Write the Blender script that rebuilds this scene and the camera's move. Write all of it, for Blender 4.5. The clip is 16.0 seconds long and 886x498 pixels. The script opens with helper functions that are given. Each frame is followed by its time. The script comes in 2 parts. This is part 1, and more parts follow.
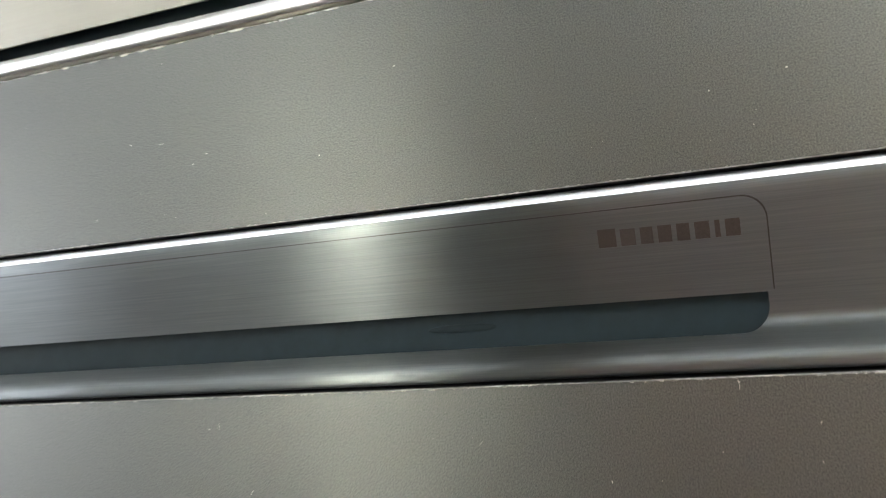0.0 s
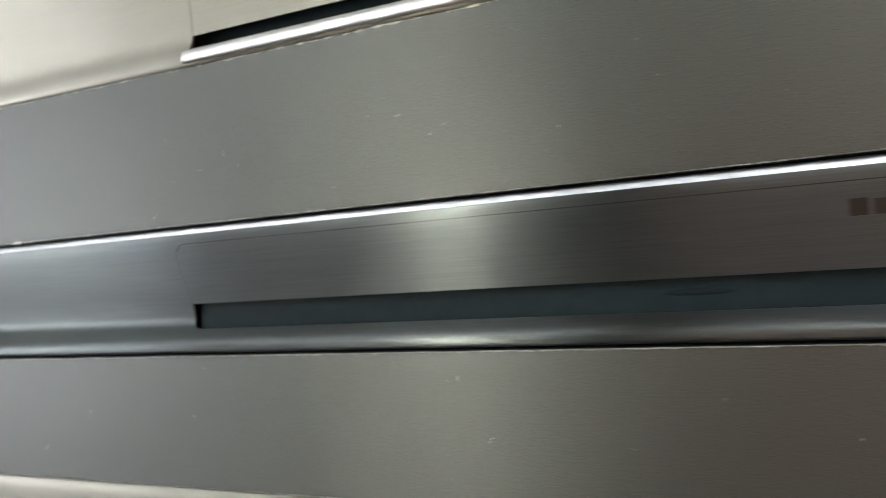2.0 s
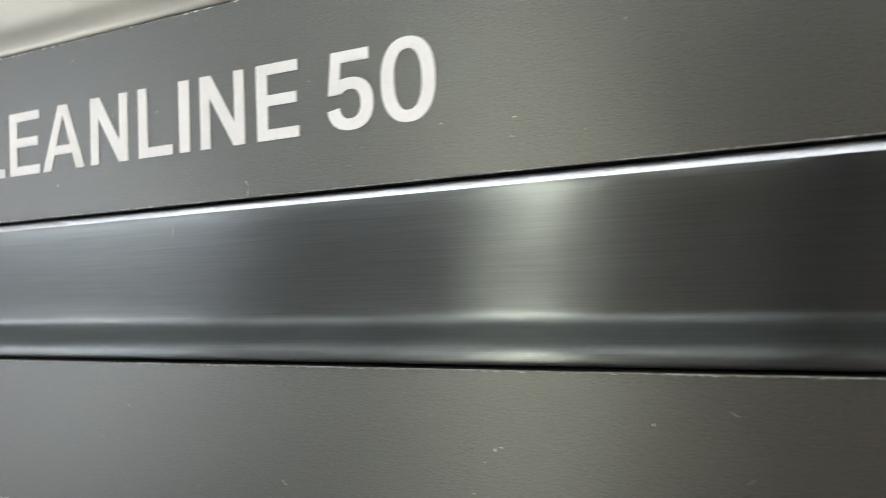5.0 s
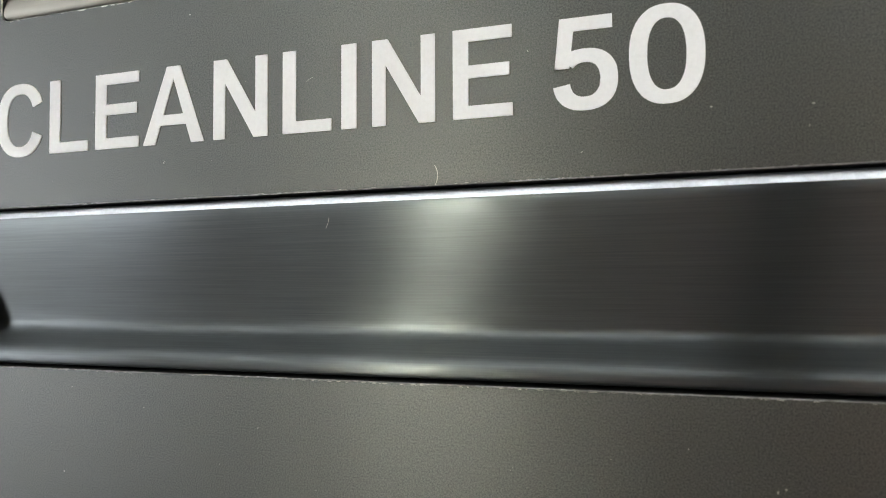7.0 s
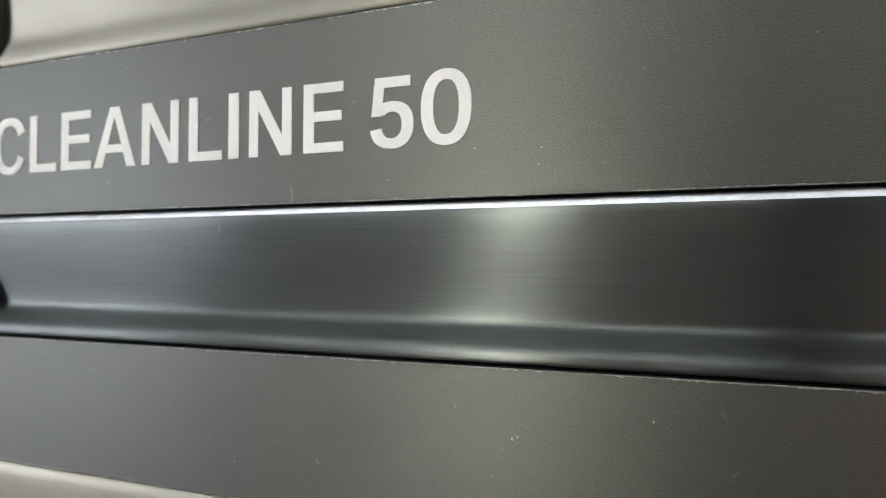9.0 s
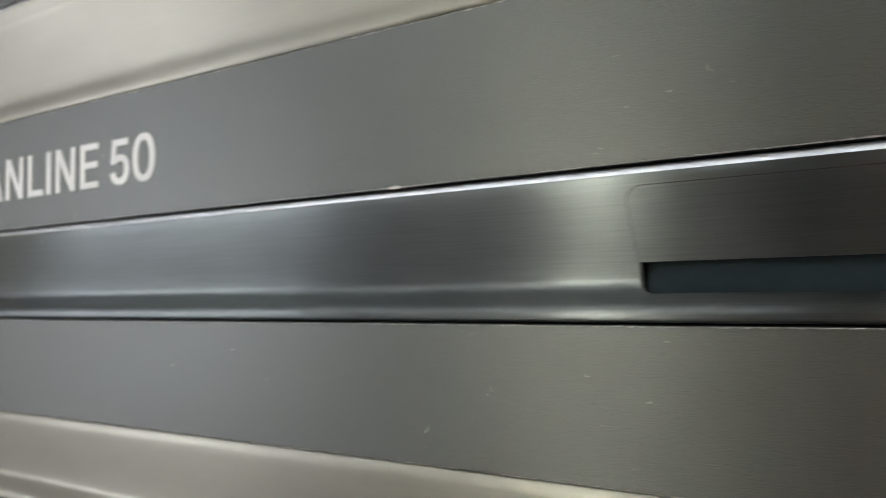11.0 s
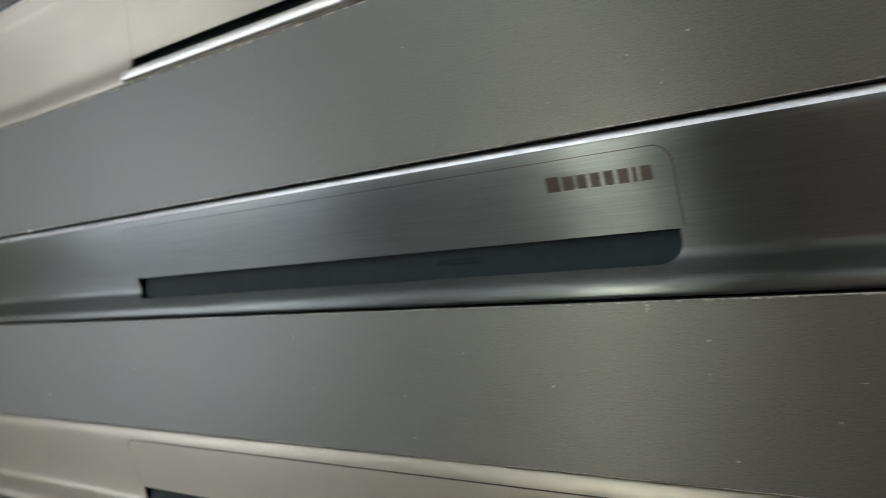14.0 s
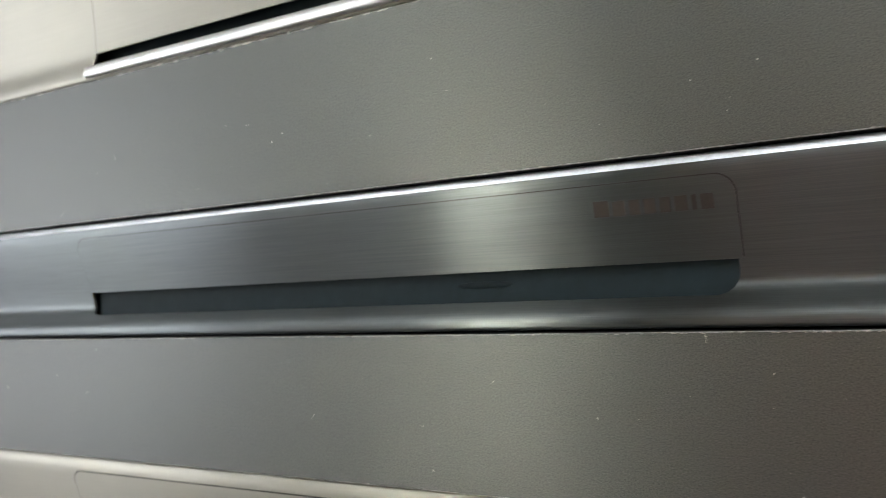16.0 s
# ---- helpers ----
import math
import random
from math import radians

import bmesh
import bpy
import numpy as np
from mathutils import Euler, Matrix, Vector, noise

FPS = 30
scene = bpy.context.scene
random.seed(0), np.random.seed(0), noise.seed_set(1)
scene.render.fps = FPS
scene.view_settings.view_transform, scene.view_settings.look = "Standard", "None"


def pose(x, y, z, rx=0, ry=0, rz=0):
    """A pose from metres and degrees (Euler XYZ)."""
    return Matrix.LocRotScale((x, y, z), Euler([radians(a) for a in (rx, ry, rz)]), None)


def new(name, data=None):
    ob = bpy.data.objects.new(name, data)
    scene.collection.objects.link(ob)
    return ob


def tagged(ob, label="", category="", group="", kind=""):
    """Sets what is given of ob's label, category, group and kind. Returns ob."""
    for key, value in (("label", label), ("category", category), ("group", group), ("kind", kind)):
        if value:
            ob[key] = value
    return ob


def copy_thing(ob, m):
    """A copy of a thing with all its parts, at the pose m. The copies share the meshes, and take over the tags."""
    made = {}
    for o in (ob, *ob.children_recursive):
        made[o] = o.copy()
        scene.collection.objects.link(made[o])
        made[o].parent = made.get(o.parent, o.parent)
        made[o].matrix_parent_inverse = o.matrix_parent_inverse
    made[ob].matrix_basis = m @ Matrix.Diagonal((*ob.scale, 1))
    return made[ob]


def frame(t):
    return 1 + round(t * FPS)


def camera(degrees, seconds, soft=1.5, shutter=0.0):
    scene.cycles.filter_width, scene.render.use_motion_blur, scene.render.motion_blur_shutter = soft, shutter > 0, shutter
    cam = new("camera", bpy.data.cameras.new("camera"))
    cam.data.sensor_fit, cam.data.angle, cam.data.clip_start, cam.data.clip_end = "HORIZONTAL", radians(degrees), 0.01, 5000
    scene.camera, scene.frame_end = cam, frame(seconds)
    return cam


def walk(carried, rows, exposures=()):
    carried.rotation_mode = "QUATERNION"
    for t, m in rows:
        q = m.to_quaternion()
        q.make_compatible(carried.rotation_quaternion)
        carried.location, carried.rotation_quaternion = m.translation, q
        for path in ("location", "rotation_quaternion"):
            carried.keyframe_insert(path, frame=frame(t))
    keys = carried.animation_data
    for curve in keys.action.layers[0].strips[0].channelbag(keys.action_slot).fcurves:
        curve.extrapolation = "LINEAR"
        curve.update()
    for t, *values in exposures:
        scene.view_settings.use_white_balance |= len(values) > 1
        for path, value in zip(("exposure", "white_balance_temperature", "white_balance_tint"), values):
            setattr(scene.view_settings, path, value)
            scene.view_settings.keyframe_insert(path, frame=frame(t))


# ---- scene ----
FOV = 55.14
PATH = [  # seconds, place in metres, pitch, roll and yaw in degrees
    (0, 0.3374, -0.2631, -0.0072, 4.55, 4.08, 21.26),
    (0.5, 0.3672, -0.2947, -0.0149, 4.66, 3.88, 25.75),
    (1, 0.3913, -0.3027, -0.0077, 3.08, 3.80, 27.16),
    (1.5, 0.3556, -0.2877, -0.0045, 2.11, 3.91, 27.35),
    (2, 0.2926, -0.3031, -0.0014, 1.96, 3.49, 26.69),
    (2.5, 0.1974, -0.2942, 0.0009, 1.09, 3.67, 25.00),
    (3, 0.1198, -0.2877, -0.0039, 1.47, 3.46, 24.59),
    (3.5, 0.0710, -0.2665, -0.0039, 1.55, 3.44, 28.03),
    (4, -0.0092, -0.2622, -0.0033, 1.88, 3.29, 28.83),
    (4.5, -0.0899, -0.2475, 0.0011, 1.06, 3.54, 29.46),
    (4.7, -0.1185, -0.2405, -0.0024, 1.97, 2.61, 29.49),
    (6.8, -0.2706, -0.2387, 0.0035, 1.78, 0.99, 22.56),
    (7, -0.2691, -0.2430, -0.0008, 2.56, 0.27, 21.95),
    (7.5, -0.2713, -0.2455, 0.0067, 1.89, -0.28, 20.89),
    (8, -0.2615, -0.2512, 0.0063, 1.872, -0.675, 20.16),
    (8.5, -0.2118, -0.2585, 0.0076, 2.05, -0.62, 21.01),
    (8.7, -0.1900, -0.2671, 0.0066, 1.71, -0.60, 23.40),
    (10.8, 0.0914, -0.3092, -0.0120, 2.04, 1.23, 35.00),
    (11, 0.1264, -0.3012, -0.0178, 3.05, 0.83, 35.26),
    (11.5, 0.2008, -0.2931, -0.0138, 2.20, 2.36, 36.25),
    (12, 0.2592, -0.2945, -0.0178, 2.89, 2.57, 38.29),
    (12.5, 0.3190, -0.2933, -0.0160, 2.73, 2.82, 39.71),
    (13, 0.3715, -0.2938, -0.0230, 2.73, 2.95, 39.80),
    (13.5, 0.4198, -0.2879, -0.0254, 2.78, 2.93, 41.12),
    (14, 0.4541, -0.2691, -0.0187, 2.03, 3.75, 38.83),
    (14.5, 0.4678, -0.2733, -0.0139, 1.83, 3.65, 31.16),
    (15, 0.4516, -0.2874, -0.0189, 2.91, 2.54, 29.00),
    (15.5, 0.4159, -0.2951, -0.0106, 2.69, 2.49, 28.91),
    (16, 0.3960, -0.2889, -0.0142, 2.96, 2.31, 30.67),
]

cam = camera(FOV, 16.0, soft=0.8, shutter=0.4)
cam.data.dof.use_dof, cam.data.dof.focus_distance, cam.data.dof.aperture_fstop = True, 0.28, 15.0
walk(cam, [(t, pose(x, y, z, 90 + p, r, w)) for t, x, y, z, p, r, w in PATH], [(0, 1.03), (0.5, 0.83), (2, 0.55), (4.5, 0.5), (7, 0.34), (8.7, 0.34), (11, 0.2), (13, 0.14), (13.5, 0.1), (14, 0.12), (14.5, 0.38), (15, 0.52), (16, 0.56)])

# ---- world and light ----
SKY_STRIP = 27.0      # glow of the sky behind the tall narrow window
SKY_WIDE = 2.65       # glow of the sky behind the wide window
SKY_GAP = 9.0         # glow of the open gap of sky in the middle of the wide window
FILL = 12.0           # glow of the fill panels added by the east wall
ROOF = 7.0            # glow of the daylight panels in the middle of the ceiling
world = bpy.data.worlds.new("sky")
world.use_nodes = True
scene.world = world
sky = world.node_tree.nodes.new("ShaderNodeTexSky")
sky.sky_type, sky.sun_disc = "NISHITA", False
sky.sun_elevation, sky.sun_rotation = radians(35), radians(200)
world.node_tree.links.new(sky.outputs[0], world.node_tree.nodes["Background"].inputs[0])
world.node_tree.nodes["Background"].inputs[1].default_value = 0.08


# ---- materials ----
def material(name):
    m = bpy.data.materials.new(name)
    m.use_nodes = True
    n, l = m.node_tree.nodes, m.node_tree.links
    return m, n, l, n["Principled BSDF"]


def coords(n, l, scale):
    """World-sized coordinates, stretched by scale."""
    g = n.new("ShaderNodeNewGeometry")
    mp = n.new("ShaderNodeMapping")
    mp.inputs["Scale"].default_value = scale
    l.new(g.outputs["Position"], mp.inputs["Vector"])
    return mp.outputs[0]


def noise_at(n, l, scale, detail=3.0, rough=0.6):
    t = n.new("ShaderNodeTexNoise")
    t.inputs["Scale"].default_value = 1.0
    t.inputs["Detail"].default_value = detail
    t.inputs["Roughness"].default_value = rough
    l.new(coords(n, l, scale), t.inputs["Vector"])
    return t.outputs["Fac"]


def ramp(n, l, fac, a, b, lo=0.3, hi=0.7):
    r = n.new("ShaderNodeMapRange")
    r.inputs["From Min"].default_value, r.inputs["From Max"].default_value = lo, hi
    r.inputs["To Min"].default_value, r.inputs["To Max"].default_value = a, b
    l.new(fac, r.inputs["Value"])
    return r.outputs[0]


def mix_colour(n, l, fac, a, b):
    m = n.new("ShaderNodeMix")
    m.data_type = "RGBA"
    for socket, value in ((m.inputs[6], a), (m.inputs[7], b)):
        if isinstance(value, tuple):
            socket.default_value = (*value, 1)
        else:
            l.new(value, socket)
    l.new(fac, m.inputs[0])
    return m.outputs[2]


def bump(n, l, height, strength, distance, p):
    b = n.new("ShaderNodeBump")
    b.inputs["Strength"].default_value, b.inputs["Distance"].default_value = strength, distance
    l.new(height, b.inputs["Height"])
    l.new(b.outputs[0], p.inputs["Normal"])


def brushed(name, colour, rough, aniso, spread, grain=0.12, lines=0.25, strokes=0.030, twist=0.0):
    """Metal brushed along x: fine streaks, cloudy wear, reflections drawn out across the brushing."""
    m, n, l, p = material(name)
    streak = noise_at(n, l, (25, 2600, 2600), 4.0, 0.65)
    cloud = noise_at(n, l, (9, 14, 22), 3.0)
    p.inputs["Metallic"].default_value = 1.0
    p.inputs["Anisotropic"].default_value = aniso
    dark = tuple(c * (1 - grain) for c in colour)
    light = tuple(min(1, c * (1 + grain)) for c in colour)
    c1 = mix_colour(n, l, ramp(n, l, streak, 0, 1), dark, light)
    tint = mix_colour(n, l, ramp(n, l, cloud, 0, 1), (1, 1, 1), (0.9, 0.9, 0.91))
    mult = n.new("ShaderNodeMix")
    mult.data_type, mult.blend_type = "RGBA", "MULTIPLY"
    mult.inputs[0].default_value = 1.0
    l.new(c1, mult.inputs[6])
    l.new(tint, mult.inputs[7])
    l.new(mult.outputs[2], p.inputs["Base Color"])
    wear = n.new("ShaderNodeMath")
    l.new(ramp(n, l, streak, rough - spread, rough + spread), wear.inputs[0])
    l.new(ramp(n, l, cloud, -0.006, 0.012), wear.inputs[1])
    l.new(wear.outputs[0], p.inputs["Roughness"])
    axis = n.new("ShaderNodeCombineXYZ")
    axis.inputs[2].default_value = 1.0
    sway = noise_at(n, l, (40, 1500, 1500), 2.0)
    l.new(ramp(n, l, sway, -0.05, 0.05, 0.25, 0.75), axis.inputs[0])
    l.new(axis.outputs[0], p.inputs["Tangent"])
    bump(n, l, streak, lines, 0.00004, p)
    # single strokes lean a little to and fro along the brushing
    lean = noise_at(n, l, (110, 2000, 2000), 3.0, 0.8)
    # the pressed sheet itself is slightly wavy
    wavy = noise_at(n, l, (7, 7, 26), 1.0, 0.4)
    lean_all = n.new("ShaderNodeMath")
    l.new(ramp(n, l, lean, -strokes, strokes, 0.2, 0.8), lean_all.inputs[0])
    l.new(ramp(n, l, wavy, -0.007, 0.007, 0.25, 0.75), lean_all.inputs[1])
    # and slightly twisted towards its closed end
    place, turn, both = n.new("ShaderNodeSeparateXYZ"), n.new("ShaderNodeMath"), n.new("ShaderNodeMath")
    l.new(coords(n, l, (1, 1, 1)), place.inputs[0])
    turn.operation = "MULTIPLY"
    l.new(ramp(n, l, place.outputs[0], -twist, 0.0, -0.40, -0.08), turn.inputs[0])
    l.new(place.outputs[2], turn.inputs[1])
    l.new(lean_all.outputs[0], both.inputs[0])
    l.new(turn.outputs[0], both.inputs[1])
    tilt = n.new("ShaderNodeCombineXYZ")
    l.new(both.outputs[0], tilt.inputs[0])
    total, unit = n.new("ShaderNodeVectorMath"), n.new("ShaderNodeVectorMath")
    unit.operation = "NORMALIZE"
    l.new(p.inputs["Normal"].links[0].from_socket, total.inputs[0])
    l.new(tilt.outputs[0], total.inputs[1])
    l.new(total.outputs[0], unit.inputs[0])
    l.new(unit.outputs[0], p.inputs["Normal"])
    return m


def plain(name, colour, rough, grain=0.08, size=400, relief=0.0, metal=0.0):
    m, n, l, p = material(name)
    fac = noise_at(n, l, (size, size, size), 4.0)
    a, b = tuple(c * (1 - grain) for c in colour), tuple(min(1, c * (1 + grain)) for c in colour)
    l.new(mix_colour(n, l, ramp(n, l, fac, 0, 1), a, b), p.inputs["Base Color"])
    p.inputs["Roughness"].default_value, p.inputs["Metallic"].default_value = rough, metal
    if relief:
        bump(n, l, fac, relief, 0.5 / size, p)
    return m


def board_coat(name):
    """Dark anthracite coating: fine grain, faint lengthwise drag, satin sheen."""
    m, n, l, p = material(name)
    fine = noise_at(n, l, (1900, 1900, 1900), 4.0, 0.8)
    drag = noise_at(n, l, (60, 900, 900), 3.0)
    cloud = noise_at(n, l, (7, 7, 11), 3.0)
    c1 = mix_colour(n, l, ramp(n, l, fine, 0, 1, 0.36, 0.64), (0.050, 0.060, 0.058), (0.200, 0.201, 0.192))
    c2 = mix_colour(n, l, ramp(n, l, cloud, 0, 0.25), c1, (0.110, 0.108, 0.103))
    c3 = mix_colour(n, l, ramp(n, l, drag, 0, 0.3), c2, (0.143, 0.141, 0.135))
    l.new(c3, p.inputs["Base Color"])
    p.inputs["Metallic"].default_value = 0.93
    wear = n.new("ShaderNodeMath")
    l.new(ramp(n, l, drag, 0.35, 0.41), wear.inputs[0])
    l.new(ramp(n, l, fine, -0.015, 0.015), wear.inputs[1])
    l.new(wear.outputs[0], p.inputs["Roughness"])
    p.inputs["Anisotropic"].default_value = 0.55
    axis = n.new("ShaderNodeCombineXYZ")
    axis.inputs[2].default_value = 1.0
    l.new(axis.outputs[0], p.inputs["Tangent"])
    bump(n, l, fine, 0.03, 0.00004, p)
    return m


def raw_edge(name):
    """Cut edge of the board: dark core with pale nicks along it."""
    m, n, l, p = material(name)
    nick = noise_at(n, l, (500, 1500, 1500), 4.0, 0.7)
    run = noise_at(n, l, (22, 1, 1), 2.0)
    both = n.new("ShaderNodeMath")
    both.operation = "MULTIPLY"
    l.new(ramp(n, l, nick, 0, 1, 0.40, 0.58), both.inputs[0])
    l.new(ramp(n, l, run, 0.2, 1, 0.4, 0.6), both.inputs[1])
    l.new(mix_colour(n, l, both.outputs[0], (0.26, 0.258, 0.25), (0.86, 0.86, 0.85)), p.inputs["Base Color"])
    p.inputs["Metallic"].default_value = 0.8
    p.inputs["Roughness"].default_value = 0.38
    bump(n, l, nick, 0.5, 0.0003, p)
    return m


def glow(name, colour, strength):
    m, n, l, p = material(name)
    p.inputs["Base Color"].default_value = (0.8, 0.8, 0.8, 1)
    p.inputs["Emission Color"].default_value = (*colour, 1)
    p.inputs["Emission Strength"].default_value = strength
    return m


STEEL_DARK = brushed("dark_brushed_steel", (0.172, 0.187, 0.186), 0.30, 1.0, 0.005, 0.13, 0.08, twist=0.75)
STEEL_COVER = brushed("dark_brushed_cover", (0.172, 0.187, 0.186), 0.30, 1.0, 0.005, 0.13, 0.08)
CHAMPAGNE = brushed("champagne_brushed_steel", (0.43, 0.413, 0.352), 0.40, 0.9, 0.04, 0.05, 0.15, 0.01)
POLISHED = plain("polished_steel_rim", (0.90, 0.91, 0.92), 0.42, 0.03, 300, 0, 1.0)
EDGE_METAL = plain("ground_steel_edge", (0.74, 0.76, 0.80), 0.33, 0.10, 700, 0, 1.0)
COAT = board_coat("anthracite_coating")
EDGE = raw_edge("raw_board_edge")
CORE = plain("black_core", (0.012, 0.012, 0.013), 0.7)
SEAM = plain("dark_seam", (0.07, 0.068, 0.064), 0.4, metal=0.9)
INSERT = plain("slate_grey_plastic", (0.010, 0.019, 0.0245), 0.55, 0.15, 150, 0.05)
INSERT.node_tree.nodes["Principled BSDF"].inputs["Specular IOR Level"].default_value = 0.15
HOLE_SHADE = plain("shadowed_plastic", (0.0065, 0.0125, 0.0165), 0.6)
HOLE_SHADE.node_tree.nodes["Principled BSDF"].inputs["Specular IOR Level"].default_value = 0.15
PRINT = plain("white_print", (0.90, 0.91, 0.94), 0.42, 0.03, 900)
MARK = plain("etched_brown_grey", (0.082, 0.070, 0.062), 0.36, 0.12, 1500, 0, 0.95)
MARK_FAINT = plain("faint_etching", (0.098, 0.086, 0.078), 0.36, 0.12, 1500, 0, 0.95)
FLAKE = plain("white_flakes", (0.82, 0.82, 0.80), 0.4, 0.05, 900)
LINT = plain("pale_lint", (0.52, 0.50, 0.46), 0.8)
WALL = plain("white_wall_paint", (0.76, 0.76, 0.74), 0.8, 0.03, 60, 0.05)
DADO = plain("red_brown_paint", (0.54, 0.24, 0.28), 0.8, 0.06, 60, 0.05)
DADO_DIMMED = plain("dado_dimmed_for_mirror", (0.17, 0.085, 0.105), 0.8, 0.06, 60, 0.05)
CEILING = plain("grey_ceiling_paint", (0.24, 0.24, 0.235), 0.85, 0.03, 60, 0.05)
WALL_DARK = plain("dark_wall_paint", (0.40, 0.32, 0.085), 0.8, 0.06, 60, 0.05)
FLOOR = plain("brown_floor", (0.14, 0.118, 0.115), 0.35, 0.15, 12, 0.02)
BLOCKER = plain("grey_blocker", (0.15, 0.15, 0.155), 0.6, 0.1, 60, 0.05)
FRAME = plain("window_frame_grey", (0.35, 0.35, 0.35), 0.5)
GLOW_STRIP = glow("daylight_narrow", (1.0, 1.0, 0.86), SKY_STRIP)
GLOW_WIDE = glow("daylight_wide", (0.87, 0.90, 1.0), SKY_WIDE)
GLOW_GAP = glow("daylight_gap", (0.93, 0.97, 0.90), SKY_GAP)
GLOW_FILL = glow("fill_diffuser", (0.97, 0.99, 0.95), FILL)
GLOW_ROOF = glow("daylight_panel", (0.93, 0.97, 1.0), ROOF)


# ---- building helpers ----
def link_mesh(name, bm, materials, smooth=False):
    me = bpy.data.meshes.new(name)
    bmesh.ops.recalc_face_normals(bm, faces=bm.faces)
    bm.to_mesh(me)
    bm.free()
    for m in (materials if isinstance(materials, (list, tuple)) else [materials]):
        me.materials.append(m)
    if smooth:
        for f in me.polygons:
            f.use_smooth = True
    return new(name, me)


def part(name, bm, materials, parent, label="", smooth=False):
    ob = link_mesh(name, bm, materials, smooth)
    ob.parent = parent
    return tagged(ob, label)


def add_box(bm, lo, hi, mat=0):
    r = bmesh.ops.create_cube(bm, size=1.0)
    for v in r["verts"]:
        v.co = Vector([lo[i] + (v.co[i] + 0.5) * (hi[i] - lo[i]) for i in range(3)])
    for f in {f for v in r["verts"] for f in v.link_faces}:
        f.material_index = mat
    return r["verts"]


def box(name, lo, hi, m):
    bm = bmesh.new()
    add_box(bm, lo, hi)
    return link_mesh(name, bm, m)


def hermite(points):
    """A smooth curve y(z) through the points, given in rising z."""
    zs, ys = [p[0] for p in points], [p[1] for p in points]
    slope = []
    for i in range(len(zs)):
        a, b = max(0, i - 1), min(len(zs) - 1, i + 1)
        slope.append((ys[b] - ys[a]) / (zs[b] - zs[a]))

    def at(z):
        z = min(max(z, zs[0]), zs[-1])
        i = max(0, min(len(zs) - 2, int(np.searchsorted(zs, z)) - 1))
        h = zs[i + 1] - zs[i]
        u = (z - zs[i]) / h
        return ((2 * u ** 3 - 3 * u ** 2 + 1) * ys[i] + (u ** 3 - 2 * u ** 2 + u) * h * slope[i]
                + (3 * u ** 2 - 2 * u ** 3) * ys[i + 1] + (u ** 3 - u ** 2) * h * slope[i + 1])
    return at


def span(a, b, n):
    return [a + (b - a) * i / (n - 1) for i in range(n)]


def eased(a, b, ra, rb, n=9):
    """x stations from a to b, close together within ra of a and rb of b, for rounded corners."""
    xs = [a + ra * (1 - math.cos(math.pi / 2 * i / n)) for i in range(n)] if ra else [a]
    xs += span(a + ra, b - rb, 40)
    xs += [b - rb * (1 - math.cos(math.pi / 2 * (n - 1 - i) / n)) for i in range(n)] if rb else []
    return xs


def rounding(x, a, b, ra, rb):
    """How far a rounded end eats into the edge at x."""
    for d, r in ((x - a, ra), (b - x, rb)):
        if r and d < r:
            return r - math.sqrt(max(0, r * r - (r - d) ** 2))
    return 0.0


def patch(bm, xs, zlo, zhi, surface, proud=0.0, thick=0.0012, rows=40):
    """A sheet of metal on the surface y(z), between zlo(x) and zhi(x), with a rim of the given thickness."""
    grid = []
    for x in xs:
        lo, hi = zlo(x), zhi(x)
        col = []
        for j in range(rows + 1):
            u = j / rows
            u = u - 0.10 * math.sin(2 * math.pi * u)      # closer together at both edges
            z = lo + (hi - lo) * u
            col.append(bm.verts.new((x, surface(z) - proud, z)))
        grid.append(col)
    for a, b in zip(grid, grid[1:]):
        for j in range(rows):
            bm.faces.new((a[j], b[j], b[j + 1], a[j + 1]))
    rim = [c[0] for c in grid] + grid[-1][1:] + [c[-1] for c in reversed(grid[:-1])] + grid[0][-2:0:-1]
    rim = [bm.verts.new(v.co) for v in rim]      # doubled, so that the front keeps its own shading
    back = [bm.verts.new(v.co + Vector((0, thick, 0))) for v in rim]
    k = len(rim)
    for i in range(k):
        bm.faces.new((rim[i], rim[(i + 1) % k], back[(i + 1) % k], back[i]))


def loop_points(x0, x1, z0, z1, r, n=6):
    pts = []
    for cx, cz, a0 in ((x1 - r, z1 - r, 0), (x0 + r, z1 - r, 90), (x0 + r, z0 + r, 180), (x1 - r, z0 + r, 270)):
        for i in range(n + 1):
            a = radians(a0 + 90 * i / n)
            pts.append((cx + r * math.cos(a), cz + r * math.sin(a)))
    return pts


# ---- the display board with its three cut-outs ----
CUTS = [  # x from, x to, z from, z to of the openings
    (-0.5558, 0.92, 0.1047, 0.1885),
    (-0.5705, 0.92, -0.0310, 0.0310),
    (-0.5705, 0.92, -0.1530, -0.0920),
]
X0, X1, Z0, Z1 = -1.15, 1.30, -0.42, 0.46
BOARD_DEEP = 0.016

board = tagged(new("display_board"), "anthracite coated showroom board with white lettering and three long cut-outs", "display board")
bm = bmesh.new()
outer = [bm.verts.new((x, 0, z)) for x, z in ((X0, Z0), (X1, Z0), (X1, Z1), (X0, Z1))]
edges = [bm.edges.new((outer[i], outer[(i + 1) % 4])) for i in range(4)]
chamfer = []
for x0, x1, z0, z1 in CUTS:
    ring = [bm.verts.new((x, 0, z)) for x, z in loop_points(x0, x1, z0, z1, 0.004)]
    edges += [bm.edges.new((ring[i], ring[(i + 1) % len(ring)])) for i in range(len(ring))]
    chamfer.append((ring, (x0, x1, z0, z1)))
bmesh.ops.triangle_fill(bm, use_beauty=True, use_dissolve=False, edges=edges)
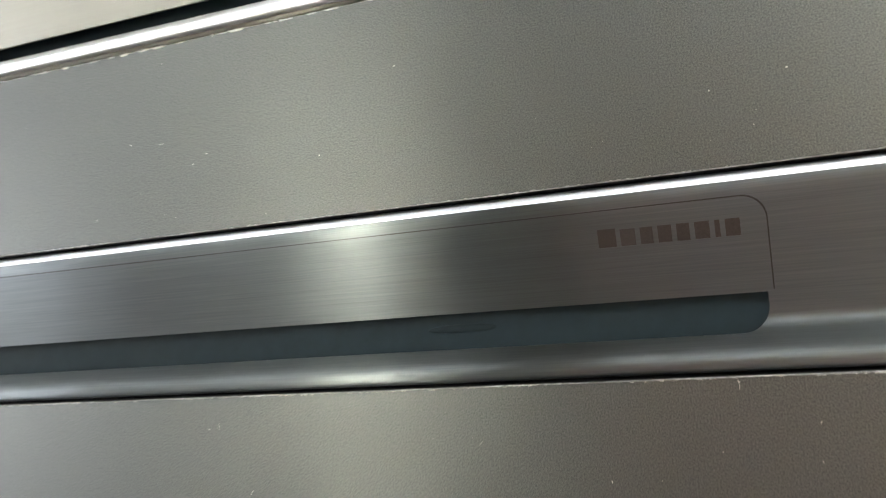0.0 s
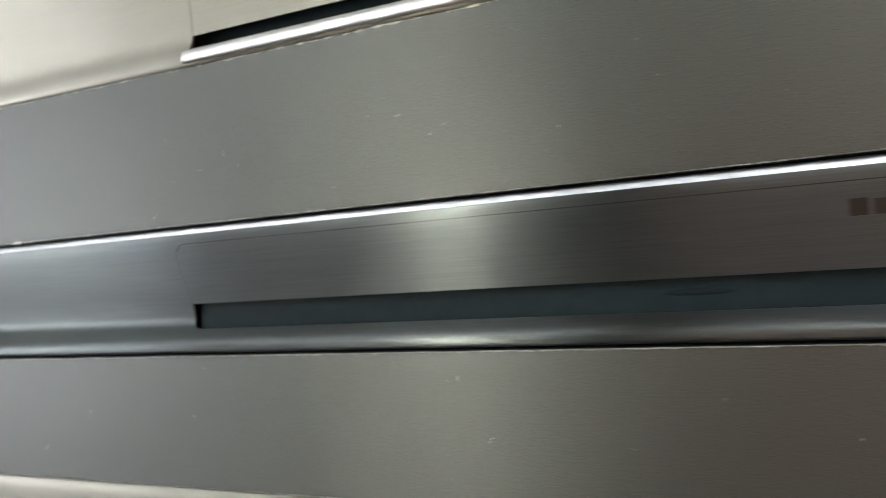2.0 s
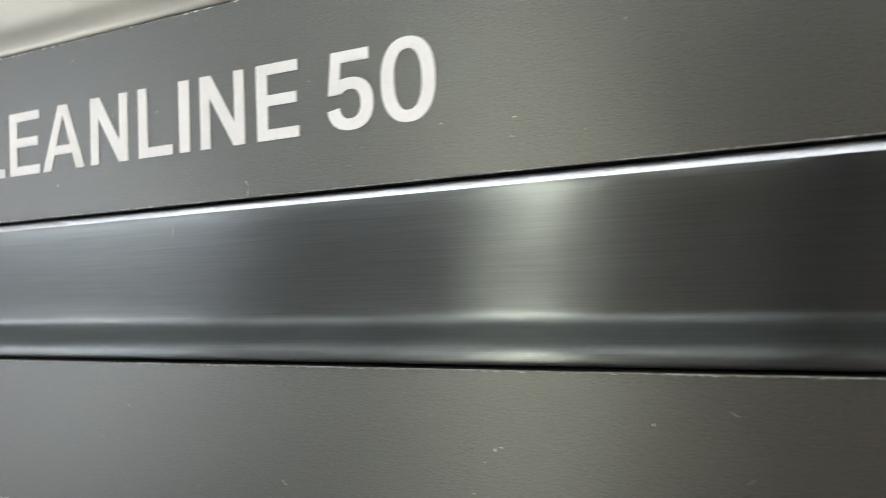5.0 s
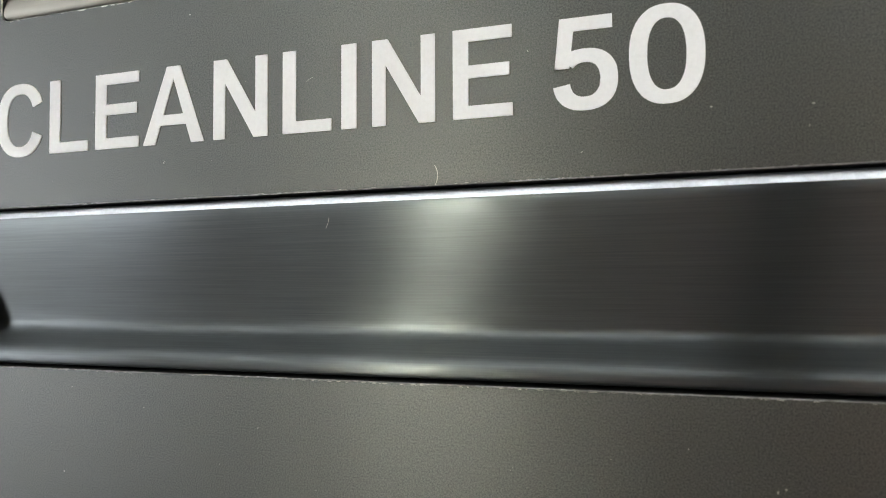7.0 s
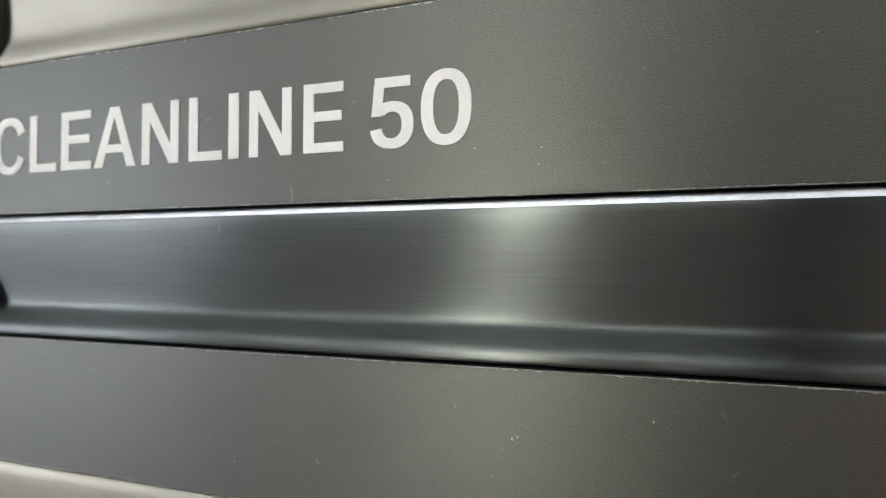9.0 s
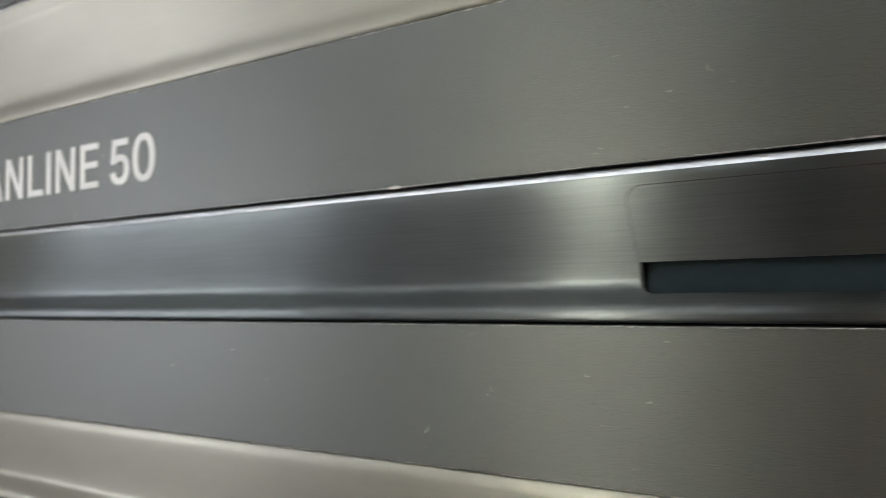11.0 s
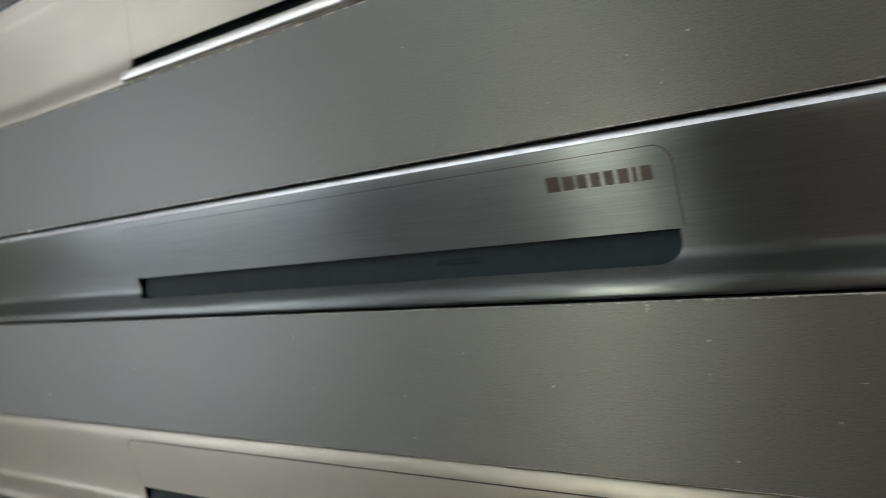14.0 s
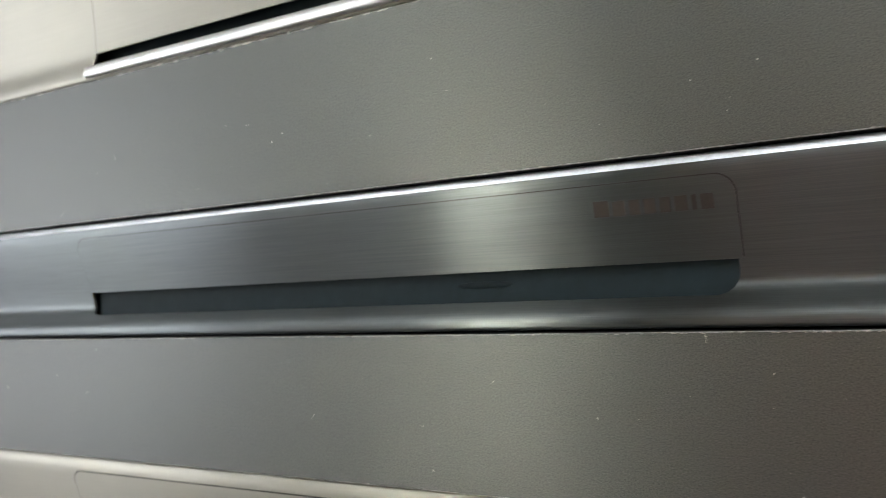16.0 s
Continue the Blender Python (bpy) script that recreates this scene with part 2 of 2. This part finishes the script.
for ring, (x0, x1, z0, z1) in chamfer:
    e = 0.0004
    mid = [bm.verts.new((x, e, z)) for x, z in loop_points(x0 + e, x1 - e, z0 + e, z1 - e, 0.0036)]
    deep = [bm.verts.new((v.co.x, BOARD_DEEP, v.co.z)) for v in mid]
    k = len(ring)
    for i in range(k):
        j = (i + 1) % k
        bm.faces.new((ring[i], ring[j], mid[j], mid[i])).material_index = 1
        bm.faces.new((mid[i], mid[j], deep[j], deep[i])).material_index = 2
back = [bm.verts.new((v.co.x, BOARD_DEEP, v.co.z)) for v in outer]
for i in range(4):
    j = (i + 1) % 4
    bm.faces.new((outer[i], outer[j], back[j], back[i])).material_index = 1
part("panel", bm, [COAT, EDGE, CORE], board)
bm = bmesh.new()
add_box(bm, (X0, 0.0225, Z0), (X1, 0.028, Z1))
part("backing", bm, CORE, board, "black backing sheet")

# the lettering: character, left, right; the rounded ones overshoot a little
WORD = [("C", -0.5561, -0.5334), ("L", -0.5288, -0.5099), ("E", -0.5062, -0.4859), ("A", -0.4838, -0.4571),
        ("N", -0.4530, -0.4309), ("L", -0.4248, -0.4062), ("I", -0.4024, -0.3969), ("N", -0.3912, -0.3693),
        ("E", -0.3633, -0.3440), ("5", -0.3316, -0.3124), ("0", -0.3092, -0.2882)]


STEM, BAR = 0.0051, 0.0040      # widths of upright and level strokes


def bow(a0, a1, w, h, cx, cz, n=40):
    """A curved stroke: part of a squarish ring of the given width and height, as pairs of outer and inner points."""
    pairs = []
    for i in range(n + 1):
        a = radians(a0 + (a1 - a0) * i / n)
        c, q = [math.copysign(abs(f(a)) ** 0.86, f(a)) for f in (math.cos, math.sin)]
        pairs.append(((cx + c * w / 2, cz + q * h / 2), (cx + c * (w / 2 - STEM), cz + q * (h / 2 - BAR))))
    return [(p[0], q[0], q[1], p[1]) for p, q in zip(pairs, pairs[1:])]


def glyph(character, w, h):
    """The strokes of a plain sans-serif letter of width w and height h, as flat outlines."""
    s, b = STEM, BAR
    if character == "I":
        return [[(0, 0), (w, 0), (w, h), (0, h)]]
    if character == "L":
        return [[(0, 0), (w, 0), (w, b), (s, b), (s, h), (0, h)]]
    if character == "E":
        m = h * 0.52
        return [[(0, 0), (w, 0), (w, b), (s, b), (s, m - b / 2), (w * 0.95, m - b / 2), (w * 0.95, m + b / 2), (s, m + b / 2), (s, h - b), (w * 0.99, h - b), (w * 0.99, h), (0, h)]]
    if character == "N":
        k = s * 0.94
        return [[(0, 0), (k, 0), (k, h * 0.70), (w - s * 1.08, 0), (w, 0), (w, h), (w - k, h), (w - k, h * 0.30), (s * 1.08, h), (0, h)]]
    if character == "A":
        def leg(z, inner):      # distance of the leg's outer or inner side from the middle
            top, foot = (0.0029, w / 2) if not inner else (-0.0015, w / 2 - s * 1.06)
            return foot + (top - foot) * z / h
        peak = h * (w / 2 - s * 1.06) / (w / 2 - s * 1.06 + 0.0015)
        z0, z1, c = h * 0.24, h * 0.24 + b * 0.95, w / 2
        return [[(0, 0), (s * 1.06, 0), (c, peak), (w - s * 1.06, 0), (w, 0), (c + leg(h, False), h), (c - leg(h, False), h)],
                [(c - leg(z0, True), z0), (c + leg(z0, True), z0), (c + leg(z1, True), z1), (c - leg(z1, True), z1)]]
    if character == "C":
        return bow(24, 336, w * 1.06, h, w * 0.53, h / 2)
    if character == "0":
        return bow(0, 360, w, h, w / 2, h / 2, 64)
    # the figure five
    foot = (w * 0.03, h * 0.46)
    return bow(-171, 139, w, h * 0.66, w / 2, h * 0.33) + [
        [foot, (w * 0.03 + s * 0.86, h * 0.46), (w * 0.11 + s * 0.80, h - b), (w * 0.92, h - b), (w * 0.92, h), (w * 0.11, h)]]


def letter(character, x0, x1, z0, z1, parent):
    bm = bmesh.new()
    outlines = glyph(character, x1 - x0, z1 - z0)
    for i, outline in enumerate(outlines):
        front = -0.00040 - (0.00004 if i == len(outlines) - 1 else 0.0)
        near = [bm.verts.new((x0 + x, front, z0 + z)) for x, z in outline]
        far = [bm.verts.new((v.co.x, 0.0003, v.co.z)) for v in near]
        bm.faces.new(near)
        for j in range(len(near)):
            k = (j + 1) % len(near)
            bm.faces.new((near[j], near[k], far[k], far[j]))
    return part("letter", bm, PRINT, parent)


for ch, x0, x1 in WORD:
    below, above = {"C": (0.0004, 0.0004), "0": (0.0003, 0.0003), "5": (0.0003, -0.0006)}.get(ch, (0.0, 0.0))
    letter(ch, x0, x1, 0.0507 - below, 0.0786 + above, board)
for ch, x0, x1 in WORD:      # the row above is too blurred to read: plain bars of its size
    bm = bmesh.new()
    add_box(bm, (x0 + 0.003, -0.00035, 0.2130), (x1 + 0.0005, 0.0003, 0.2405))
    part("letter_bar", bm, PRINT, board)

# a pale nick on the board's edge
bm = bmesh.new()
bmesh.ops.create_icosphere(bm, subdivisions=2, radius=1.0)
for v in bm.verts:
    v.co = Vector((-0.1125 + v.co.x * 0.0042 * (1 + 0.3 * noise.noise(v.co * 2)), -0.0001 + v.co.y * 0.0005,
                   0.0308 + v.co.z * 0.0007 * (1 + 0.5 * noise.noise(v.co * 3))))
part("nick", bm, FLAKE, board, "pale chipped nick", True)

# pale splinters along the cut edges: x from, x to, z, coarseness, share of the edge that is splintered
chips = random.Random(3)


def splinters(xa, xb, z, coarse, share, material=LINT):
    bm = bmesh.new()
    x = xa
    while x < xb:
        w = chips.uniform(0.0004, 0.0030) * coarse
        h = chips.uniform(0.00012, 0.0004) * coarse
        patchy = 0.5 + 0.5 * noise.noise(Vector((x * 18, z * 40, 3)))
        if chips.random() < share * 1.6 * patchy:
            r = bmesh.ops.create_icosphere(bm, subdivisions=1, radius=1.0)
            for v in r["verts"]:
                k = 1 + 0.6 * noise.noise(v.co * 2.3 + Vector((x * 300, 0, 0)))
                v.co = Vector((x + v.co.x * w, 0.0002 + v.co.y * 0.0003 * k, z + v.co.z * h * k))
        x += w * chips.uniform(1.1, 2.6)
    tagged(part("splintered_edge", bm, material, board, "pale splintered cut edge", True), kind="stuff")


splinters(0.02, 0.62, 0.1046, 2.0, 0.95, FLAKE)
splinters(-0.55, 0.02, 0.1046, 1.2, 0.6, FLAKE)
splinters(-0.55, 0.60, 0.0311, 0.55, 0.5)
splinters(-0.55, 0.60, -0.0312, 0.6, 0.6)
splinters(-0.55, 0.60, -0.0919, 0.55, 0.4)

# ---- the shower channels ----
PROFILE = [(-0.0297, 0.0052), (-0.0295, 0.0028), (-0.0290, 0.0016), (-0.0282, 0.0010), (-0.0262, 0.0008), (-0.0246, 0.0012), (-0.0230, 0.0022),
           (-0.0215, 0.0037), (-0.0200, 0.0056), (-0.0185, 0.0075), (-0.0170, 0.0091), (-0.0155, 0.0101), (-0.0140, 0.0104), (-0.0115, 0.0100), (-0.0066, 0.0087),
           (0.0, 0.0066), (0.0100, 0.0035), (0.0200, 0.0008), (0.0238, 0.0001), (0.0254, 0.00005), (0.0264, 0.00015),
           (0.0272, 0.00032), (0.0280, 0.0006), (0.0288, 0.0010), (0.0294, 0.0017), (0.0298, 0.0030), (0.0300, 0.0048)]
PROFILE_WIDE = [(-0.0415, 0.0045), (-0.0412, 0.0022), (-0.0404, 0.0011), (-0.0390, 0.0006), (-0.0370, 0.0008), (-0.0350, 0.0013), (-0.0330, 0.0020),
                (-0.0310, 0.0028), (-0.0290, 0.0035), (-0.0265, 0.0041), (-0.0230, 0.0044), (-0.0160, 0.0044), (0.0, 0.0036), (0.0240, 0.0018), (0.0268, 0.0013),
                (0.0275, 0.0010), (0.0300, 0.0008), (0.0380, 0.0000), (0.0400, 0.0006), (0.0410, 0.0020), (0.0414, 0.0045)]


def shower_channel(label, points, zc, x0, x1, slot, top, metal, cover_metal, bead=False, marked=False):
    """A long pressed channel, lying in its cut-out: body, removable cover plate, dark slot below the cover.
    slot: x from, x to, z of the cover's lower edge and of the slot's lower edge; top: the cover's upper edge."""
    ch = tagged(new("shower_channel"), label, "shower channel", "shower channels on the board")
    curve = hermite([(z + zc, y) for z, y in points])
    lo, hi = zc + points[0][0], zc + points[-1][0]
    s0, s1, zu, zd = slot
    r = 0.0035
    bm = bmesh.new()
    patch(bm, eased(x0, s0, r, 0), lambda x: lo + rounding(x, x0, 9, r, 0), lambda x: hi - rounding(x, x0, 9, r, 0), curve, rows=90)
    patch(bm, span(s1, x1, 12), lambda x: lo, lambda x: hi, curve, rows=90)
    patch(bm, span(s0, s1, 40), lambda x: zu + 0.0005, lambda x: hi, curve, rows=60)
    ra, rb = 0.005, 0.008
    patch(bm, eased(s0, s1, ra, rb), lambda x: lo, lambda x: zd + rounding(x, s0, s1, ra, rb), curve, rows=36)
    part("body", bm, metal, ch, "", True)
    # ground edges, brighter than the brushed faces
    bm = bmesh.new()
    if bead or marked:
        patch(bm, eased(x0, x1, r, 0), lambda x: hi - 0.0034 - rounding(x, x0, 9, r, 0), lambda x: hi - 0.0002 - rounding(x, x0, 9, r, 0), curve, 0.00015, 0.0003, 48)
        part("ground_edge", bm, EDGE_METAL, ch, "bright ground metal edge", True)
    # seam and cover
    rc = 0.007
    for name, grow, proud, mat, text in (("seam", 0.0, 0.00012, SEAM, "dark seam round the cover"), ("cover", 0.00040 if marked else 0.00060, 0.00035, cover_metal, "")):
        bm = bmesh.new()
        a, b = s0 + grow, s1 + 0.002 - grow
        patch(bm, eased(a, b, rc, rc), lambda x: zu + (0.0006 if name == "seam" else 0), lambda x: top - grow - rounding(x, a, b, rc, rc),
              curve, proud, 0.0009, 50)
        for v in bm.verts:      # the end stands out a little further at its top
            v.co.x -= 0.0026 * max(0.0, 1 - (v.co.x - a) / 0.03) * (v.co.z - zu) / (top - zu)
        ob = part(name, bm, mat, ch, text, True)
        if name == "cover":
            cover = ob
    # bright cut end of the sheet at the slot's closed end
    bm = bmesh.new()
    rows = [[bm.verts.new((x, curve(z) + y, z)) for x, y in ((s0 - 0.0003, -0.0003), (s0 + 0.0004, -0.0002), (s0 + 0.0004, 0.0013), (s0 - 0.0003, 0.0013))]
            for z in span(zd + 0.0022, zu - 0.0002, 14)]
    for p, q in zip(rows, rows[1:]):
        for i in range(4):
            bm.faces.new((p[i], p[(i + 1) % 4], q[(i + 1) % 4], q[i]))
    bm.faces.new(rows[0]), bm.faces.new(rows[-1])
    part("cut_end", bm, metal, ch, "bright cut end of the sheet", True)
    # grey insert behind the slot; its slotted hole is only a darker oval
    bm = bmesh.new()
    add_box(bm, (s0 + (0.0005 if bead else 0.0024), 0.0122, zd - 0.006), (s1 + 0.004, 0.0150, zu + 0.012))
    insert = part("insert", bm, INSERT, ch, "slate-grey plastic insert")
    if marked:
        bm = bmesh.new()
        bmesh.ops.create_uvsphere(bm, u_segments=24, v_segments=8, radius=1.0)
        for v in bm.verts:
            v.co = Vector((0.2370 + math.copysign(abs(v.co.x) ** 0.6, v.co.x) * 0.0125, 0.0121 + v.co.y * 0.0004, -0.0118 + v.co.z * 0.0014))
        part("insert_hole_shade", bm, HOLE_SHADE, insert)
        # the maker's mark: a square and seven plain blocks
        places, at = [(0.2881, 0.2937)], 0.2951
        for width in (0.0046, 0.0038, 0.0041, 0.0038, 0.0043, 0.0015, 0.0042):
            places.append((at, at + width))
            at += width + 0.0015
        for i, (a, b) in enumerate(places):
            bm = bmesh.new()
            patch(bm, span(a, b, 3), lambda x: 0.0106, lambda x: 0.0162 if i == 0 else 0.0157, curve, 0.00052, 0.00015, 8)
            part("emblem" if i == 0 else "mark", bm, MARK if i == 0 else MARK_FAINT, cover, "etched brown-grey mark")
    if bead:
        bm = bmesh.new()
        ringed = []
        for x in eased(s0 - 0.0022, s1 + 0.001, 0.0014, 0.0012, 5):
            rad = 0.0031 * math.sqrt(max(0.02, 1 - (max(0, s0 - 0.0008 - x) / 0.0014) ** 2))
            y = curve(zd) - 0.0014
            # flat-fronted bar with rounded edges, leaning back a little
            ringed.append([bm.verts.new((x, y + 0.75 * rad * math.copysign(abs(math.cos(t)) ** 0.5, math.cos(t)) + 0.2 * rad * math.sin(t), zd + rad * math.sin(t)))
                           for t in span(0, 2 * math.pi * 19 / 20, 20)])
        for a, b in zip(ringed, ringed[1:]):
            for i in range(20):
                bm.faces.new((a[i], a[(i + 1) % 20], b[(i + 1) % 20], b[i]))
        part("slot_rim", bm, POLISHED, ch, "bright polished slot rim", True)
    return ch


shower_channel("dark brushed steel shower channel with maker's mark, set into the board", PROFILE, 0.0, -0.5701, 0.918,
               (0.0, 0.3362, -0.0066, -0.0187), 0.0222, STEEL_DARK, STEEL_COVER, marked=True)
shower_channel("champagne brushed steel shower channel with bright slot rim, above the lettering", PROFILE_WIDE, 0.1468, -0.5550, 0.918,
               (0.0126, 0.3480, 0.1207, 0.1097), 0.1735, CHAMPAGNE, CHAMPAGNE, bead=True)
shower_channel("champagne brushed steel shower channel, below the dark one", PROFILE, -0.1222, -0.5701, 0.918,
               (-0.0060, 0.3302, -0.1288, -0.1409), -0.0996, CHAMPAGNE, CHAMPAGNE)

# ---- the room that the metal mirrors ----
FL, CE = -1.45, 2.00
XW, XE, YS, YN = -5.2, 3.2, -6.0, 0.028


def structure(ob, label):
    return tagged(ob, label, kind="structure")


structure(box("floor", (XW - 0.2, YS - 0.2, FL - 0.1), (XE + 0.2, YN + 0.2, FL), FLOOR), "brown showroom floor")
structure(box("ceiling", (XW - 0.2, YS - 0.2, CE), (XE + 0.2, YN + 0.2, CE + 0.1), CEILING), "grey ceiling")
structure(box("wall_north", (XW - 0.2, YN, FL), (XE + 0.2, YN + 0.2, CE), WALL), "white wall behind the display board")
structure(box("wall_east", (XE, YS, FL), (XE + 0.2, YN, CE), WALL_DARK), "dark painted wall")
WX0, WX1 = -3.00, -2.74       # tall narrow window in the south wall
bm = bmesh.new()
add_box(bm, (XW - 0.2, YS - 0.2, FL), (WX0, YS, CE), 2)
add_box(bm, (WX1, YS - 0.2, 0.0), (XE + 0.2, YS, CE))
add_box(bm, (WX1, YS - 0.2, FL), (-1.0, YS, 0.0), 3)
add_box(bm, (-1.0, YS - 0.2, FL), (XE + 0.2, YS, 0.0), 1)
add_box(bm, (WX0, YS - 0.2, CE - 0.25), (WX1, YS, CE))
structure(link_mesh("wall_south", bm, [WALL_DARK, DADO, WALL, DADO_DIMMED]), "ochre wall with a tall narrow window and a plum lower half, partly darkened to dim reflections")
WY0, WY1 = -5.3, -2.7         # wide window in the west wall
bm = bmesh.new()
add_box(bm, (XW - 0.2, YS, FL), (XW, WY0, CE))
add_box(bm, (XW - 0.2, WY1, FL), (XW, YN, CE))
add_box(bm, (XW - 0.2, WY0, CE - 0.3), (XW, WY1, CE))
add_box(bm, (XW - 0.2, WY0, FL), (XW, WY1, FL + 0.3))
structure(link_mesh("wall_west", bm, WALL), "white wall with a wide window")


PX0, PX1, PY0, PY1 = -0.40, -0.16, -1.74, -1.50      # unseen post, added for the dark reflection of the camera's holder
bm = bmesh.new()
ring = [(x, y) for x, y in loop_points(PX0, PX1, PY0, PY1, 0.03)]
low, high = [bm.verts.new((x, y, FL)) for x, y in ring], [bm.verts.new((x, y, CE)) for x, y in ring]
for i in range(len(ring)):
    j = (i + 1) % len(ring)
    bm.faces.new((low[i], low[j], high[j], high[i]))
bm.faces.new(low), bm.faces.new(high)
structure(link_mesh("reflection_blocker", bm, BLOCKER), "unseen grey post added opposite the board to darken its reflections")


def window(name, lo, hi, axis, bars):
    """A frame of square bars in an opening; axis: 0 when the window runs along x, 1 along y."""
    w = structure(new(name), "grey window frame")
    bm = bmesh.new()
    t = 0.05
    other = 1 - axis

    def bar(a0, a1, z0, z1):
        p, q = [0, 0, z0], [0, 0, z1]
        p[axis], q[axis], p[other], q[other] = a0, a1, lo[other], hi[other]
        add_box(bm, p, q)
    bar(lo[axis], hi[axis], lo[2], lo[2] + t)
    bar(lo[axis], hi[axis], hi[2] - t, hi[2])
    xs = span(lo[axis], hi[axis] - t, bars + 2)
    for x in xs:
        bar(x, x + t, lo[2] + t, hi[2] - t)
    part("window_frame", bm, FRAME, w)


window("window_1", (WX0, YS - 0.14, FL), (WX1, YS - 0.08, CE - 0.25), 0, 0)
window("window_2", (XW - 0.14, WY0, FL + 0.3), (XW - 0.08, WY1, CE - 0.3), 1, 1)
structure(box("backdrop", (WX0 - 0.3, YS - 0.30, FL - 0.1), (WX1 + 0.3, YS - 0.28, CE + 0.1), GLOW_STRIP), "pale daylight outside the narrow window")
structure(box("backdrop", (XW - 0.30, WY0 - 0.3, FL - 0.1), (XW - 0.28, WY1 + 0.3, CE + 0.1), GLOW_WIDE), "pale daylight outside the wide window")


structure(box("backdrop", (XW - 0.27, -4.27, FL - 0.1), (XW - 0.26, -4.10, CE + 0.1), GLOW_GAP), "bright gap of sky outside the wide window")


def ceiling_light(x, y, lx, ly, kind, label, group):
    c = tagged(new("ceiling_light"), label, "ceiling light", group)
    bm = bmesh.new()
    t = 0.02
    for lo, hi in (((-lx, -ly), (lx, t - ly)), ((-lx, ly - t), (lx, ly)), ((-lx, t - ly), (t - lx, ly - t)), ((lx - t, t - ly), (lx, ly - t))):
        add_box(bm, (*lo, -0.04), (*hi, 0.0))
    part("frame", bm, FRAME, c)
    bm = bmesh.new()
    add_box(bm, (t + 0.002 - lx, t + 0.002 - ly, -0.03), (lx - t - 0.002, ly - t - 0.002, -0.004))
    part("diffuser", bm, kind, c)
    c.location = (x, y, CE)
    return c


fill_light = ceiling_light(1.6, -1.5, 0.20, 0.70, GLOW_FILL, "long unseen fill light on the ceiling, added to brighten the lettering", "ceiling lights")
for x, y in ((2.5, -1.5), (1.6, -3.3), (2.5, -3.3), (1.6, -5.1), (2.5, -5.1)):
    copy_thing(fill_light, pose(x, y, CE))
panel = ceiling_light(-3.0, -2.20, 0.85, 0.18, GLOW_ROOF, "pale glowing daylight panel in the ceiling", "daylight panels")
for x, y in ((-1.2, -2.20), (0.6, -2.20), (-3.0, -3.9), (-1.2, -3.9), (0.6, -3.9)):
    copy_thing(panel, pose(x, y, CE))

# ---- lint and dust ----
rng = random.Random(7)
bm = bmesh.new()


def speck(x, y, z, w, h, turn):
    r = bmesh.ops.create_icosphere(bm, subdivisions=1, radius=1.0)
    c, s = math.cos(turn), math.sin(turn)
    for v in r["verts"]:
        k = 1 + 0.5 * noise.noise(v.co * 1.7 + Vector((x * 90, 0, z * 90)))
        u, q = v.co.x * w * k, v.co.z * h * k
        v.co = Vector((x + c * u - s * q, y + v.co.y * 0.00012, z + s * u + c * q))


SPECKS = [(0.1924, 0.0528), (0.1381, 0.0568), (0.1097, 0.068), (0.1445, 0.06), (0.3474, 0.0578), (-0.287, 0.0485), (-0.2611, 0.0473),
          (-0.2699, -0.0545), (0.4235, 0.0558), (0.217, -0.0842), (0.2865, -0.0611), (0.4142, -0.0427), (0.3467, -0.0444), (0.4166, -0.0607),
          (0.3533, -0.083), (0.3259, -0.0322), (0.0168, 0.0557), (0.0, 0.0522), (-0.0189, -0.0503), (0.0058, -0.0588), (-0.0961, -0.0767),
          (-0.2221, -0.0452), (-0.272, -0.0554)]
for x, z in SPECKS:
    speck(x, -0.0001, z, rng.uniform(0.0003, 0.0006), rng.uniform(0.00015, 0.0003), rng.uniform(0, 3.1))
for i in range(170):
    x = rng.uniform(-0.6, 0.55)
    z = rng.choice((rng.uniform(0.033, 0.104), rng.uniform(-0.09, -0.033)))
    k = rng.random() ** 3
    speck(x, -0.00005, z, 0.00010 + 0.0003 * k, 0.00007 + 0.00013 * k, rng.uniform(0, 3.1))
tagged(link_mesh("dust", bm, LINT), "pale specks of dust on the board", "dust", kind="stuff")

bm = bmesh.new()


def hair(x, y, z, length, bend, turn, rad=0.00009):
    rings = []
    for i in range(9):
        u = i / 8
        a = turn + bend * (u - 0.5)
        px, pz = x + length * (u - 0.5) * math.cos(turn) - bend * length * 0.35 * (u - 0.5) ** 2 * math.sin(turn), \
            z + length * (u - 0.5) * math.sin(turn) + bend * length * 0.35 * (u - 0.5) ** 2 * math.cos(turn)
        rings.append([bm.verts.new((px - rad * math.sin(a) * math.cos(t), y - rad * math.sin(t), pz + rad * math.cos(a) * math.cos(t)))
                      for t in (0, 1.57, 3.14, 4.71)])
    for a, b in zip(rings, rings[1:]):
        for i in range(4):
            bm.faces.new((a[i], a[(i + 1) % 4], b[(i + 1) % 4], b[i]))


hair(-0.3685, -0.0003, 0.0340, 0.0062, 1.8, 1.6)
hair(-0.4075, 0.0004, 0.0215, 0.0060, 1.0, 1.4)
hair(-0.0961, -0.0002, -0.0772, 0.0040, 2.2, 0.9)
hair(0.3259, -0.0002, -0.0330, 0.0028, 0.8, 1.7)
hair(0.44, -0.0002, 0.033, 0.003, 0.8, 0.4)
for i in range(14):
    hair(rng.uniform(-0.5, 0.5), -0.0002, rng.choice((rng.uniform(0.036, 0.1), rng.uniform(-0.086, -0.036))),
         rng.uniform(0.0012, 0.003), rng.uniform(-1.5, 1.5), rng.uniform(0, 3.1), 0.00006)
tagged(link_mesh("lint", bm, LINT), "pale curled lint hairs clinging to the board", "lint", kind="stuff")
